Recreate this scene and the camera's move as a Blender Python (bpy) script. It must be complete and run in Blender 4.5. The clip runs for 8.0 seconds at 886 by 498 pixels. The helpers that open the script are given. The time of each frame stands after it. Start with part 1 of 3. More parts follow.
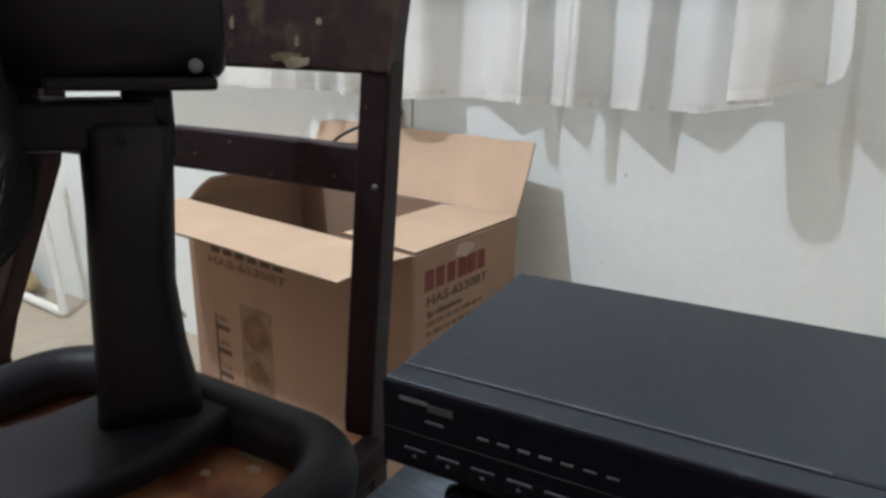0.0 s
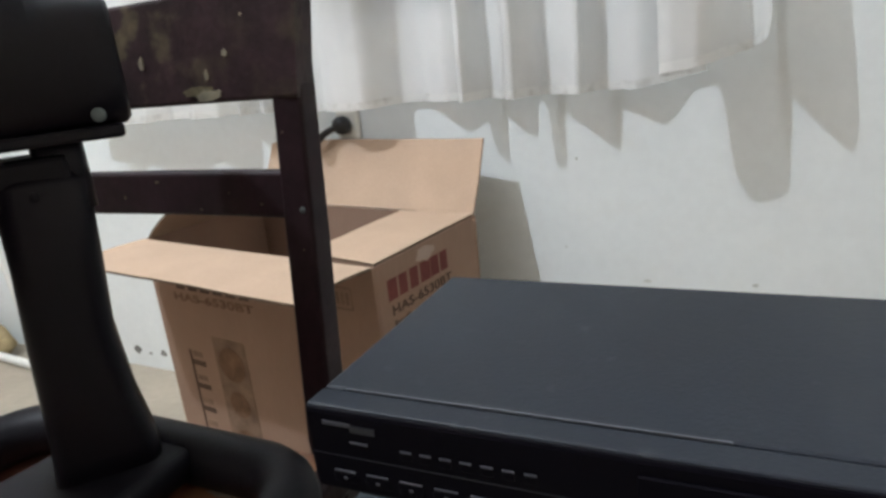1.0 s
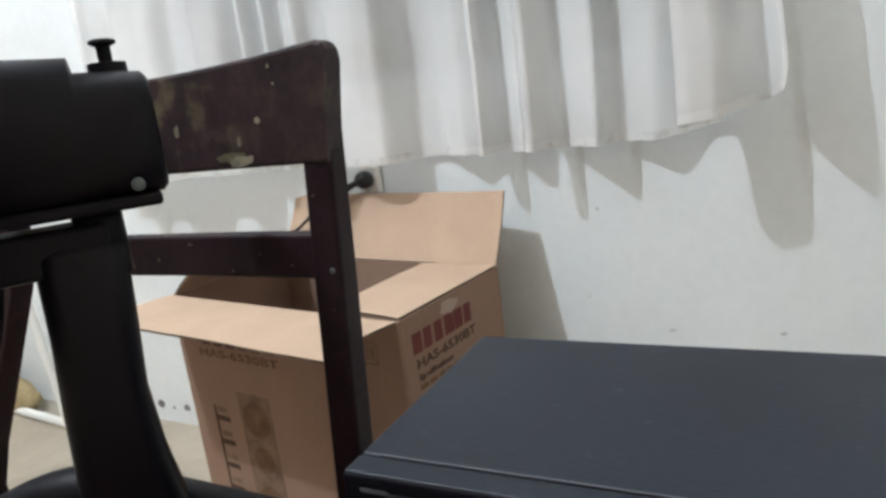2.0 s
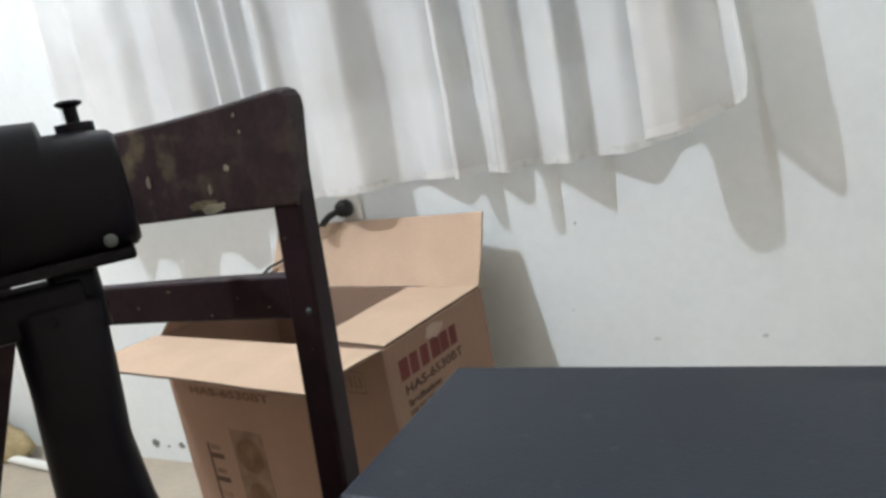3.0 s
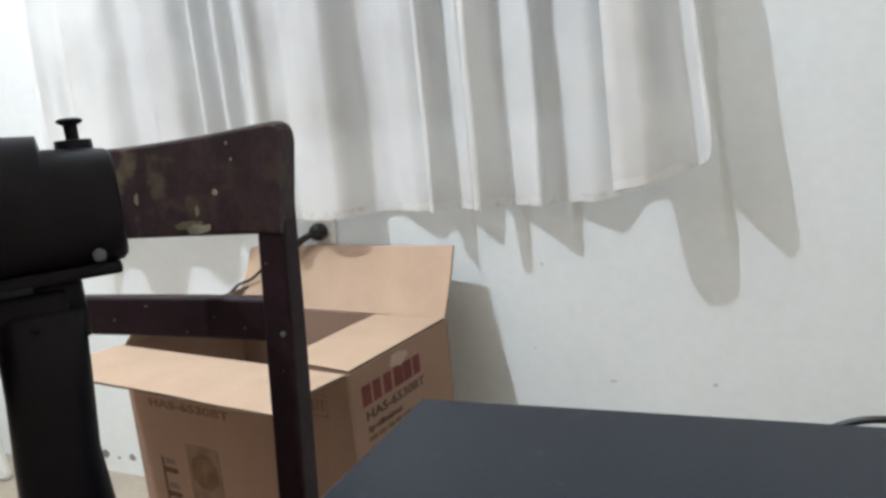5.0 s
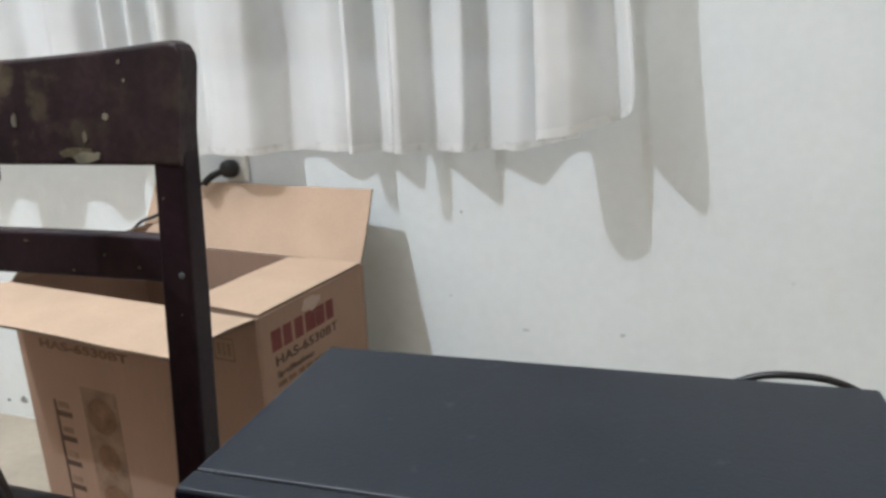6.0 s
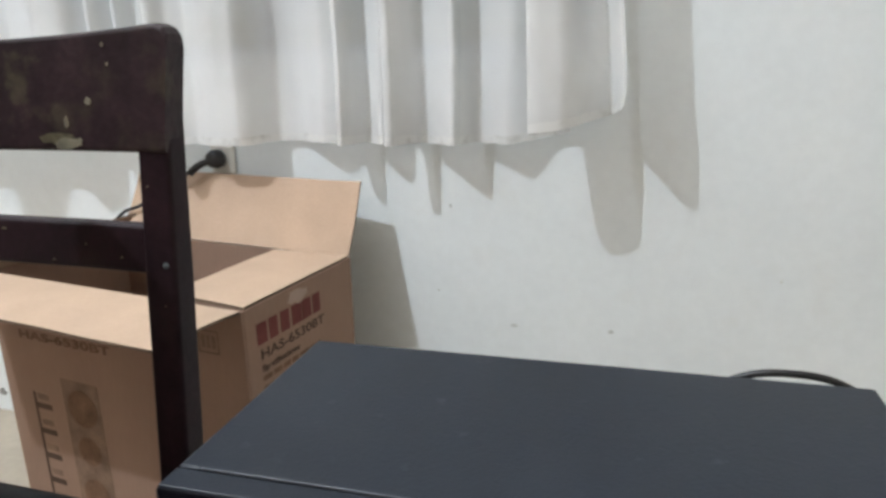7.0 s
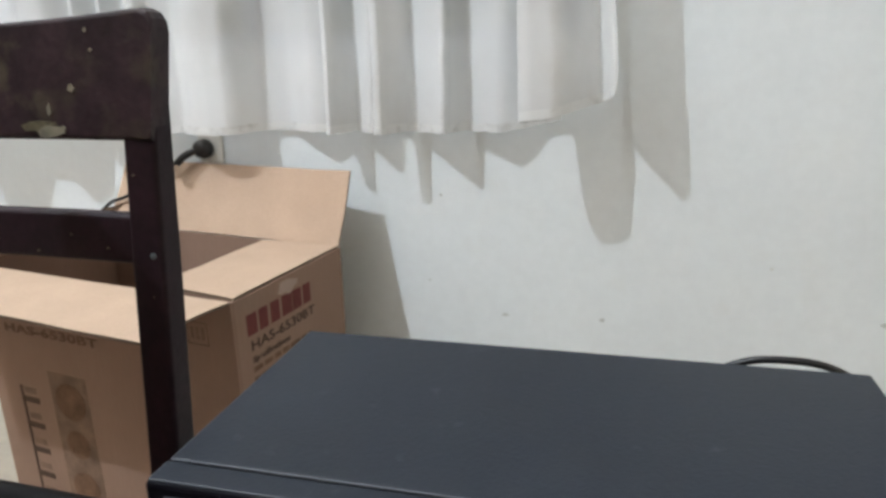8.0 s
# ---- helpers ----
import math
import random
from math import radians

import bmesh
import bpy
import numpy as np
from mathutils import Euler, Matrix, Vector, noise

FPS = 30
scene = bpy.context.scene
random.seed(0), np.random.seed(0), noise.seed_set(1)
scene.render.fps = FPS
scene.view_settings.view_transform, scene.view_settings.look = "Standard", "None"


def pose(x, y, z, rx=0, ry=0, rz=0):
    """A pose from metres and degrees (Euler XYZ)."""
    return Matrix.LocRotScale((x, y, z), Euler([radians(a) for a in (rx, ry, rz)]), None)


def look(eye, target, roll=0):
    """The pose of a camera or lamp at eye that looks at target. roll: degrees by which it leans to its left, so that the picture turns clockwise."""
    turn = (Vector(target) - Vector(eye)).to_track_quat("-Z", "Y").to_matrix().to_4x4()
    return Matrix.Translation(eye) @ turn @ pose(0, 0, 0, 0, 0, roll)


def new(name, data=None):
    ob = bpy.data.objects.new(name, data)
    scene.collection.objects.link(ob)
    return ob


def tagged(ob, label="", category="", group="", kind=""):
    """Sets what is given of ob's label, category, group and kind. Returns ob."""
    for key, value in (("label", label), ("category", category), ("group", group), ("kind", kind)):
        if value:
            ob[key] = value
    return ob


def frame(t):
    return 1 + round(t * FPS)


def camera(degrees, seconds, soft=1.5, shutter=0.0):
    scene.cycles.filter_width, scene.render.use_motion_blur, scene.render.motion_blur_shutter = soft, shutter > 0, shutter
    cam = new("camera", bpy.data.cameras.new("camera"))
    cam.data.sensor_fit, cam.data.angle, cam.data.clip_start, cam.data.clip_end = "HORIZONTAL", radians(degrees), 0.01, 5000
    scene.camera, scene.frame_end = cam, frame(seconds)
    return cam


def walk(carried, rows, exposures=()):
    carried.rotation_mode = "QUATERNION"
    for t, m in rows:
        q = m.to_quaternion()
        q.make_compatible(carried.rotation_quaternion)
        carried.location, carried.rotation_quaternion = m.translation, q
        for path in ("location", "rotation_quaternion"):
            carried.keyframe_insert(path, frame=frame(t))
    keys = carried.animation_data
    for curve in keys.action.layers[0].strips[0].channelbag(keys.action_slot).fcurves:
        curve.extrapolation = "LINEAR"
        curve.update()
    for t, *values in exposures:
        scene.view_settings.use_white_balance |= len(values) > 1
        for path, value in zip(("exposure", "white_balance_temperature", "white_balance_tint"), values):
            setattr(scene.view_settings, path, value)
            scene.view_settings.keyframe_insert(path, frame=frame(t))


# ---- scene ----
cam = camera(66.2, 8.0, soft=3.0)
PATH = [
    (0, (0.042, -0.021, 0.844), (-0.888, 1.649, 0.253), 1.3),
    (0.2, (0.046, -0.024, 0.844), (-0.896, 1.653, 0.293), 0.7),
    (0.3, (0.05, -0.021, 0.845), (-0.865, 1.676, 0.313), 0.5),
    (0.5, (0.056, -0.015, 0.845), (-0.855, 1.664, 0.254), -1.9),
    (1, (0.08, -0.001, 0.85), (-0.813, 1.688, 0.257), -6.0),
    (1.5, (0.083, -0.003, 0.859), (-0.865, 1.682, 0.346), -7.5),
    (1.7, (0.075, -0.005, 0.859), (-0.864, 1.695, 0.379), -6.9),
    (2.8, (0.09, -0.009, 0.877), (-0.842, 1.71, 0.46), -10.2),
    (3, (0.096, -0.007, 0.877), (-0.821, 1.721, 0.461), -10.6),
    (3.5, (0.092, -0.019, 0.88), (-0.838, 1.715, 0.52), -8.7),
    (4, (0.101, -0.03, 0.89), (-0.792, 1.734, 0.591), -7.4),
    (4.2, (0.102, -0.033, 0.889), (-0.781, 1.732, 0.568), -6.9),
    (5.3, (0.108, -0.037, 0.894), (-0.644, 1.776, 0.51), -4.2),
    (5.5, (0.101, -0.029, 0.892), (-0.56, 1.81, 0.468), -2.5),
    (6, (0.1, -0.012, 0.886), (-0.507, 1.82, 0.365), -2.2),
    (6.5, (0.095, -0.005, 0.884), (-0.503, 1.821, 0.329), -2.7),
    (6.7, (0.098, -0.009, 0.884), (-0.509, 1.82, 0.349), -2.6),
    (7, (0.093, -0.004, 0.882), (-0.475, 1.836, 0.345), -1.2),
    (7.5, (0.093, 0.001, 0.88), (-0.441, 1.851, 0.339), -1.5),
    (8, (0.089, 0.001, 0.879), (-0.448, 1.842, 0.313), -1.3),
]
walk(cam, [(t, look(eye, target, roll)) for t, eye, target, roll in PATH], [(0, 0.26), (1.7, 0.30), (2.8, 0.38), (8, 0.38)])

# ---- light ----
LAMP = (-1.38, -0.364, 3.064)
world = bpy.data.worlds.new("evening")
world.use_nodes = True
scene.world = world
wbg = world.node_tree.nodes["Background"]
sky = world.node_tree.nodes.new("ShaderNodeTexSky")
sky.sky_type = "NISHITA"
sky.sun_disc = False
sky.sun_elevation = radians(35)
sky.sun_rotation = radians(200)
world.node_tree.links.new(sky.outputs["Color"], wbg.inputs["Color"])
wbg.inputs["Strength"].default_value = 0.017
bulb_light = bpy.data.lights.new("bulb_light", "POINT")
bulb_light.energy = 158
bulb_light.color = (0.83, 0.955, 1.09)
bulb_light.shadow_soft_size = 0.022
lamp_ob = new("bulb_light", bulb_light)
lamp_ob.location = LAMP


# ---- materials ----
def mat(name, color, rough=0.6, metal=0.0, vary=0.12, scale=8.0, fine=90.0, bump=0.1, spec=0.5, stains=None, stretch=(1, 1, 1), wear=(0.56, 0.66), worn_end=None):
    """Base colour with broad and fine variation, optional second colour in worn patches, and fine relief."""
    m = bpy.data.materials.new(name)
    m.use_nodes = True
    nt = m.node_tree
    bs = nt.nodes["Principled BSDF"]
    bs.inputs["Roughness"].default_value = rough
    bs.inputs["Metallic"].default_value = metal
    bs.inputs["Specular IOR Level"].default_value = spec
    tc = nt.nodes.new("ShaderNodeTexCoord")
    mp = nt.nodes.new("ShaderNodeMapping")
    mp.inputs["Scale"].default_value = stretch
    nt.links.new(tc.outputs["Object"], mp.inputs["Vector"])
    broad = nt.nodes.new("ShaderNodeTexNoise")
    broad.inputs["Scale"].default_value = scale
    broad.inputs["Detail"].default_value = 5
    grain = nt.nodes.new("ShaderNodeTexNoise")
    grain.inputs["Scale"].default_value = fine
    grain.inputs["Detail"].default_value = 3
    for n in (broad, grain):
        nt.links.new(mp.outputs["Vector"], n.inputs["Vector"])
    ramp = nt.nodes.new("ShaderNodeMapRange")
    ramp.inputs["From Min"].default_value, ramp.inputs["From Max"].default_value = 0.3, 0.7
    ramp.inputs["To Min"].default_value, ramp.inputs["To Max"].default_value = 1 - vary, 1 + vary
    nt.links.new(broad.outputs["Fac"], ramp.inputs["Value"])
    ramp2 = nt.nodes.new("ShaderNodeMapRange")
    ramp2.inputs["From Min"].default_value, ramp2.inputs["From Max"].default_value = 0.3, 0.7
    ramp2.inputs["To Min"].default_value, ramp2.inputs["To Max"].default_value = 1 - vary * 0.5, 1 + vary * 0.5
    nt.links.new(grain.outputs["Fac"], ramp2.inputs["Value"])
    mul = nt.nodes.new("ShaderNodeMath")
    mul.operation = "MULTIPLY"
    nt.links.new(ramp.outputs["Result"], mul.inputs[0])
    nt.links.new(ramp2.outputs["Result"], mul.inputs[1])
    col = nt.nodes.new("ShaderNodeVectorMath")
    col.operation = "SCALE"
    col.inputs[0].default_value = color
    nt.links.new(mul.outputs[0], col.inputs["Scale"])
    out = col.outputs["Vector"]
    if stains:
        sn = nt.nodes.new("ShaderNodeTexNoise")
        sn.inputs["Scale"].default_value = stains[1]
        sn.inputs["Detail"].default_value = 6
        nt.links.new(tc.outputs["Object"], sn.inputs["Vector"])
        sr = nt.nodes.new("ShaderNodeMapRange")
        sr.inputs["From Min"].default_value, sr.inputs["From Max"].default_value = wear
        sr.inputs["To Max"].default_value = stains[2]
        nt.links.new(sn.outputs["Fac"], sr.inputs["Value"])
        much = sr.outputs["Result"]
        if worn_end:
            # wear gathers towards one end of the piece, along its x axis
            sep = nt.nodes.new("ShaderNodeSeparateXYZ")
            nt.links.new(tc.outputs["Object"], sep.inputs["Vector"])
            er = nt.nodes.new("ShaderNodeMapRange")
            er.inputs["From Min"].default_value, er.inputs["From Max"].default_value = worn_end
            er.inputs["To Min"].default_value, er.inputs["To Max"].default_value = 0.25, 1.0
            nt.links.new(sep.outputs["X"], er.inputs["Value"])
            em = nt.nodes.new("ShaderNodeMath")
            em.operation = "MULTIPLY"
            nt.links.new(much, em.inputs[0])
            nt.links.new(er.outputs["Result"], em.inputs[1])
            much = em.outputs[0]
        mix = nt.nodes.new("ShaderNodeMix")
        mix.data_type = "RGBA"
        nt.links.new(much, mix.inputs["Factor"])
        nt.links.new(out, mix.inputs["A"])
        mix.inputs["B"].default_value = (*stains[0], 1)
        out = mix.outputs["Result"]
    nt.links.new(out, bs.inputs["Base Color"])
    if bump:
        bp = nt.nodes.new("ShaderNodeBump")
        bp.inputs["Strength"].default_value = bump
        bp.inputs["Distance"].default_value = 0.002
        nt.links.new(grain.outputs["Fac"], bp.inputs["Height"])
        nt.links.new(bp.outputs["Normal"], bs.inputs["Normal"])
    return m


WALL = mat("white_wall_paint", (0.785, 0.825, 0.83), 0.7, vary=0.035, scale=3, fine=60, bump=0.15, stains=((0.70, 0.70, 0.65), 9, 0.35), wear=(0.6, 0.8))
# for the unseen east wall: pale tone reflects light onto the box side
BOUNCE_WALL = mat("pale_bounce_wall", (0.86, 0.78, 0.69), 0.8, vary=0.05, scale=3)
# for unseen walls: dark tone set to hold back bounced light
DIM_WALL = mat("dim_bounce_wall", (0.36, 0.29, 0.235), 0.8, vary=0.08, scale=3)
# unseen ceiling, its warm tone tints the light it bounces down
CEIL = mat("warm_bounce_ceiling", (0.82, 0.74, 0.65), 0.8, vary=0.03)
FLOOR = mat("beige_floor", (0.38, 0.33, 0.26), 0.45, vary=0.10, scale=6, fine=50, bump=0.05, stains=((0.29, 0.245, 0.18), 5, 0.5))
# box walls get a darker tone than the flaps, carrying their shade in the colour
CARD_SHADED = mat("cardboard", (0.290, 0.188, 0.137), 0.85, vary=0.06, scale=9, fine=160, bump=0.15, spec=0.2, stains=((0.275, 0.172, 0.121), 7, 0.5), stretch=(1, 1, 0.25))
CARD_LIT = mat("cardboard_lit", (0.472, 0.342, 0.250), 0.85, vary=0.06, scale=9, fine=160, bump=0.15, spec=0.2, stretch=(1, 1, 0.25))
CARD_EDGE = mat("cardboard_cut_edge", (0.12, 0.08, 0.052), 0.9, vary=0.25, fine=300)
INK_RED = mat("red_ink", (0.155, 0.045, 0.040), 0.8, vary=0.2, fine=200, bump=0, spec=0.2)
INK_DARK = mat("brown_black_ink", (0.085, 0.052, 0.035), 0.8, vary=0.2, fine=200, bump=0, spec=0.2)
INK_SOFT = mat("faded_brown_ink", (0.20, 0.13, 0.09), 0.85, vary=0.25, scale=30, fine=200, bump=0, spec=0.2)
INK_MID = mat("brown_ink", (0.17, 0.098, 0.06), 0.85, vary=0.25, scale=30, fine=200, bump=0, spec=0.2)
TAPE = mat("clear_tape", (0.38, 0.265, 0.20), 0.3, vary=0.1)
WOOD = mat("dark_varnished_wood", (0.0165, 0.0072, 0.0095), 0.5, spec=0.17, vary=0.35, scale=14, fine=120, bump=0.25, stains=((0.036, 0.023, 0.018), 16, 0.7), wear=(0.58, 0.75))
WOOD_WORN = mat("worn_crest_wood", (0.026, 0.0135, 0.0155), 0.5, spec=0.24, vary=0.45, scale=30, fine=140, bump=0.35, stains=((0.135, 0.113, 0.064), 38, 0.8), wear=(0.50, 0.68), worn_end=(-0.08, -0.18))
OLIVE = mat("olive_undercoat", (0.085, 0.070, 0.036), 0.6, vary=0.4, scale=50, fine=200, bump=0.3)
PALE = mat("bare_wood_chip", (0.19, 0.165, 0.115), 0.8, vary=0.25, scale=60)
BARE = mat("bare_pale_seat_wood", (0.42, 0.36, 0.28), 0.7, vary=0.2, scale=60)
SEAT = mat("worn_red_seat", (0.17, 0.058, 0.034), 0.5, vary=0.35, scale=10, fine=90, bump=0.2, stains=((0.40, 0.195, 0.10), 11, 0.85), wear=(0.47, 0.58))
BLACK = mat("black_fan_plastic", (0.0050, 0.0038, 0.0066), 0.42, spec=0.20, vary=0.2, scale=20, fine=250, bump=0.06)
BLACK_SAT = mat("satin_black_plastic", (0.007, 0.0062, 0.009), 0.5, spec=0.16, vary=0.2, scale=20, fine=250, bump=0.08)
GREY_SCREW = mat("dull_screw", (0.10, 0.12, 0.118), 0.45, metal=0.2)
METAL_TOP = mat("dark_blue_grey_painted_steel", (0.0115, 0.0148, 0.0220), 0.42, spec=0.31, vary=0.12, scale=9, fine=500, bump=0.12, stains=((0.075, 0.080, 0.088), 70, 0.3), wear=(0.66, 0.76))
PANEL = mat("black_front_panel", (0.0030, 0.0026, 0.0045), 0.45, spec=0.035, vary=0.1, fine=200, bump=0.02)
SILVER_INK = mat("pale_grey_print", (0.055, 0.055, 0.066), 0.5, vary=0.1, bump=0)
BADGE = mat("faint_blue_grey_badge", (0.009, 0.011, 0.017), 0.4, vary=0.2, bump=0)
EDGE_METAL = mat("bright_edge_metal", (0.11, 0.115, 0.13), 0.35, metal=0.5)
CLOTH = mat("blue_grey_tablecloth", (0.060, 0.075, 0.095), 0.8, vary=0.25, scale=25, fine=200, bump=0.2, stretch=(1, 8, 1))
NETTING = mat("grey_net_yarn", (0.020, 0.020, 0.022), 0.9, spec=0.1, vary=0.2, fine=300, bump=0)
CORD = mat("black_rubber_cord", (0.014, 0.013, 0.014), 0.45)
SOCKET = mat("ivory_socket_plastic", (0.76, 0.75, 0.70), 0.35, vary=0.04)
WHITE_METAL = mat("white_painted_tube", (0.76, 0.76, 0.73), 0.4, vary=0.06)
BROWN_BAG = mat("ochre_sack", (0.36, 0.28, 0.15), 0.85, vary=0.3, scale=12)
YELLOW = mat("yellow_plastic", (0.75, 0.66, 0.30), 0.4, vary=0.08)
FRAME_W = mat("grey_window_frame", (0.36, 0.40, 0.45), 0.4, vary=0.08)
DARK_MARK = mat("dark_grey_scuff", (0.22, 0.22, 0.21), 0.9, vary=0.4, scale=60, bump=0)
MARK = mat("grey_scuff", (0.56, 0.58, 0.56), 0.9, vary=0.3, bump=0)


def curtain_material(name, clean, soiled, size, low, clear):
    m = bpy.data.materials.new(name)
    m.use_nodes = True
    nt = m.node_tree
    nt.nodes.remove(nt.nodes["Principled BSDF"])
    outn = nt.nodes["Material Output"]
    tc = nt.nodes.new("ShaderNodeTexCoord")
    weave = nt.nodes.new("ShaderNodeTexNoise")
    weave.inputs["Scale"].default_value = 240
    stain = nt.nodes.new("ShaderNodeTexNoise")
    stain.inputs["Scale"].default_value = size
    stain.inputs["Detail"].default_value = 6
    for n in (weave, stain):
        nt.links.new(tc.outputs["Object"], n.inputs["Vector"])
    mix = nt.nodes.new("ShaderNodeMix")
    mix.data_type = "RGBA"
    mix.inputs["A"].default_value = (*clean, 1)
    mix.inputs["B"].default_value = (*soiled, 1)
    rng = nt.nodes.new("ShaderNodeMapRange")
    rng.inputs["From Min"].default_value, rng.inputs["From Max"].default_value = low, low + 0.2
    nt.links.new(stain.outputs["Fac"], rng.inputs["Value"])
    nt.links.new(rng.outputs["Result"], mix.inputs["Factor"])
    bp = nt.nodes.new("ShaderNodeBump")
    bp.inputs["Strength"].default_value = 0.15
    bp.inputs["Distance"].default_value = 0.001
    nt.links.new(weave.outputs["Fac"], bp.inputs["Height"])
    dif = nt.nodes.new("ShaderNodeBsdfDiffuse")
    trl = nt.nodes.new("ShaderNodeBsdfTranslucent")
    clr = nt.nodes.new("ShaderNodeBsdfTransparent")
    for n in (dif, trl):
        nt.links.new(mix.outputs["Result"], n.inputs["Color"])
        nt.links.new(bp.outputs["Normal"], n.inputs["Normal"])
    m1 = nt.nodes.new("ShaderNodeMixShader")
    m1.inputs["Fac"].default_value = 0.07
    nt.links.new(dif.outputs[0], m1.inputs[1])
    nt.links.new(trl.outputs[0], m1.inputs[2])
    m2 = nt.nodes.new("ShaderNodeMixShader")
    m2.inputs["Fac"].default_value = clear
    nt.links.new(m1.outputs[0], m2.inputs[1])
    nt.links.new(clr.outputs[0], m2.inputs[2])
    nt.links.new(m2.outputs[0], outn.inputs["Surface"])
    return m


CURTAIN = curtain_material("sheer_white_cotton", (0.89, 0.895, 0.885), (0.80, 0.80, 0.79), 6, 0.5, 0.31)
HEMCLOTH = curtain_material("soiled_double_cotton", (0.84, 0.84, 0.82), (0.60, 0.59, 0.57), 38, 0.52, 0.24)
GLASS = bpy.data.materials.new("window_glass")
GLASS.use_nodes = True
_g = GLASS.node_tree.nodes["Principled BSDF"]
_g.inputs["Base Color"].default_value = (0.85, 0.92, 0.97, 1)
_g.inputs["Roughness"].default_value = 0.05
_g.inputs["Transmission Weight"].default_value = 1.0


# ---- mesh helpers ----
def finish(name, bm, material, smooth=False):
    bmesh.ops.recalc_face_normals(bm, faces=bm.faces)
    me = bpy.data.meshes.new(name)
    bm.to_mesh(me)
    bm.free()
    me.materials.append(material)
    if smooth:
        for p in me.polygons:
            p.use_smooth = True
    return me


def part(name, bm, material, parent, label="", smooth=False):
    ob = new(name, finish(name, bm, material, smooth))
    ob.parent = parent
    if label:
        ob["label"] = label
    return ob


def thing(name, label, category, m=None, group="", kind=""):
    ob = new(name)
    if m is not None:
        ob.matrix_world = m
    return tagged(ob, label, category, group, kind)


def solid(name, bm, material, label, category, kind="", smooth=False, m=None):
    ob = new(name, finish(name, bm, material, smooth))
    if m is not None:
        ob.matrix_world = m
    return tagged(ob, label, category, "", kind)


def cuboid(x0, x1, y0, y1, z0, z1, bevel=0.0, seg=2, bm=None):
    bm = bm or bmesh.new()
    own = bmesh.ops.create_cube(bm, size=1.0)["verts"]
    for v in own:
        v.co = Vector(((x0 + x1) / 2 + v.co.x * (x1 - x0), (y0 + y1) / 2 + v.co.y * (y1 - y0), (z0 + z1) / 2 + v.co.z * (z1 - z0)))
    if bevel:
        bmesh.ops.bevel(bm, geom=list({e for v in own for e in v.link_edges}), offset=bevel, segments=seg, affect="EDGES", profile=0.5)
    return bm


def lathe(profile, n=32, axis="Z", centre=(0, 0, 0)):
    """A turned body from (radius, height) pairs."""
    bm = bmesh.new()
    rings = []
    for r, h in profile:
        ring = []
        for i in range(n):
            a = 2 * math.pi * i / n
            p = (r * math.cos(a), r * math.sin(a), h)
            if axis == "Y":
                p = (p[0], p[2], p[1])
            elif axis == "X":
                p = (p[2], p[0], p[1])
            ring.append(bm.verts.new(Vector(p) + Vector(centre)))
        rings.append(ring)
    for a, b in zip(rings, rings[1:]):
        for i in range(n):
            bm.faces.new((a[i], a[(i + 1) % n], b[(i + 1) % n], b[i]))
    bm.faces.new(rings[0])
    bm.faces.new(rings[-1])
    return bm


def loft(rings, caps=True):
    bm = bmesh.new()
    made = [[bm.verts.new(p) for p in ring] for ring in rings]
    n = len(made[0])
    for a, b in zip(made, made[1:]):
        for i in range(n):
            bm.faces.new((a[i], a[(i + 1) % n], b[(i + 1) % n], b[i]))
    if caps:
        bm.faces.new(made[0])
        bm.faces.new(made[-1])
    return bm


def smooth_line(points, steps=8):
    """A Catmull-Rom line through a few points."""
    pts = [Vector(p) for p in points]
    pts = [2 * pts[0] - pts[1]] + pts + [2 * pts[-1] - pts[-2]]
    out = []
    for i in range(1, len(pts) - 2):
        a, b, c, d = pts[i - 1:i + 3]
        for k in range(steps):
            t = k / steps
            out.append(0.5 * (2 * b + (c - a) * t + (2 * a - 5 * b + 4 * c - d) * t * t + (3 * b - a - 3 * c + d) * t ** 3))
    out.append(pts[-2])
    return out


def tube(points, radius, n=10, closed=False, bm=None, flat=1.0):
    """A round bar along points; flat squeezes it in z."""
    bm = bm or bmesh.new()
    pts = [Vector(p) for p in points]
    rings = []
    for i, p in enumerate(pts):
        a = pts[i - 1] if (i or closed) else p
        b = pts[(i + 1) % len(pts)] if (i < len(pts) - 1 or closed) else p
        d = (b - a).normalized()
        up = Vector((0, 0, 1)) if abs(d.z) < 0.95 else Vector((0, 1, 0))
        s = d.cross(up).normalized()
        u = s.cross(d)
        rings.append([bm.verts.new(p + radius * (math.cos(w) * s + flat * math.sin(w) * u)) for w in (2 * math.pi * k / n for k in range(n))])
    count = len(rings)
    for i in range(count if closed else count - 1):
        a, b = rings[i], rings[(i + 1) % count]
        for k in range(n):
            bm.faces.new((a[k], a[(k + 1) % n], b[(k + 1) % n], b[k]))
    if not closed:
        bm.faces.new(rings[0])
        bm.faces.new(rings[-1])
    return bm


def rounded_ring(w, h, r, y, n=6, cx=0.0, cz=0.0):
    """A rounded rectangle in the xz plane at depth y."""
    out = []
    for sx, sz, a0 in ((1, 1, 0), (-1, 1, 90), (-1, -1, 180), (1, -1, 270)):
        for k in range(n + 1):
            a = radians(a0 + 90 * k / n)
            out.append(Vector((cx + sx * (w - r) + r * math.cos(a), y, cz + sz * (h - r) + r * math.sin(a))))
    return out


def oval_ring(w, h, power, y, n=32, cz=0.0):
    """A squared-off oval in the xz plane at depth y."""
    out = []
    for k in range(n):
        a = 2 * math.pi * (k + 0.5) / n
        c, q = math.cos(a), math.sin(a)
        out.append(Vector((w * math.copysign(abs(c) ** (2 / power), c), y, cz + h * math.copysign(abs(q) ** (2 / power), q))))
    return out


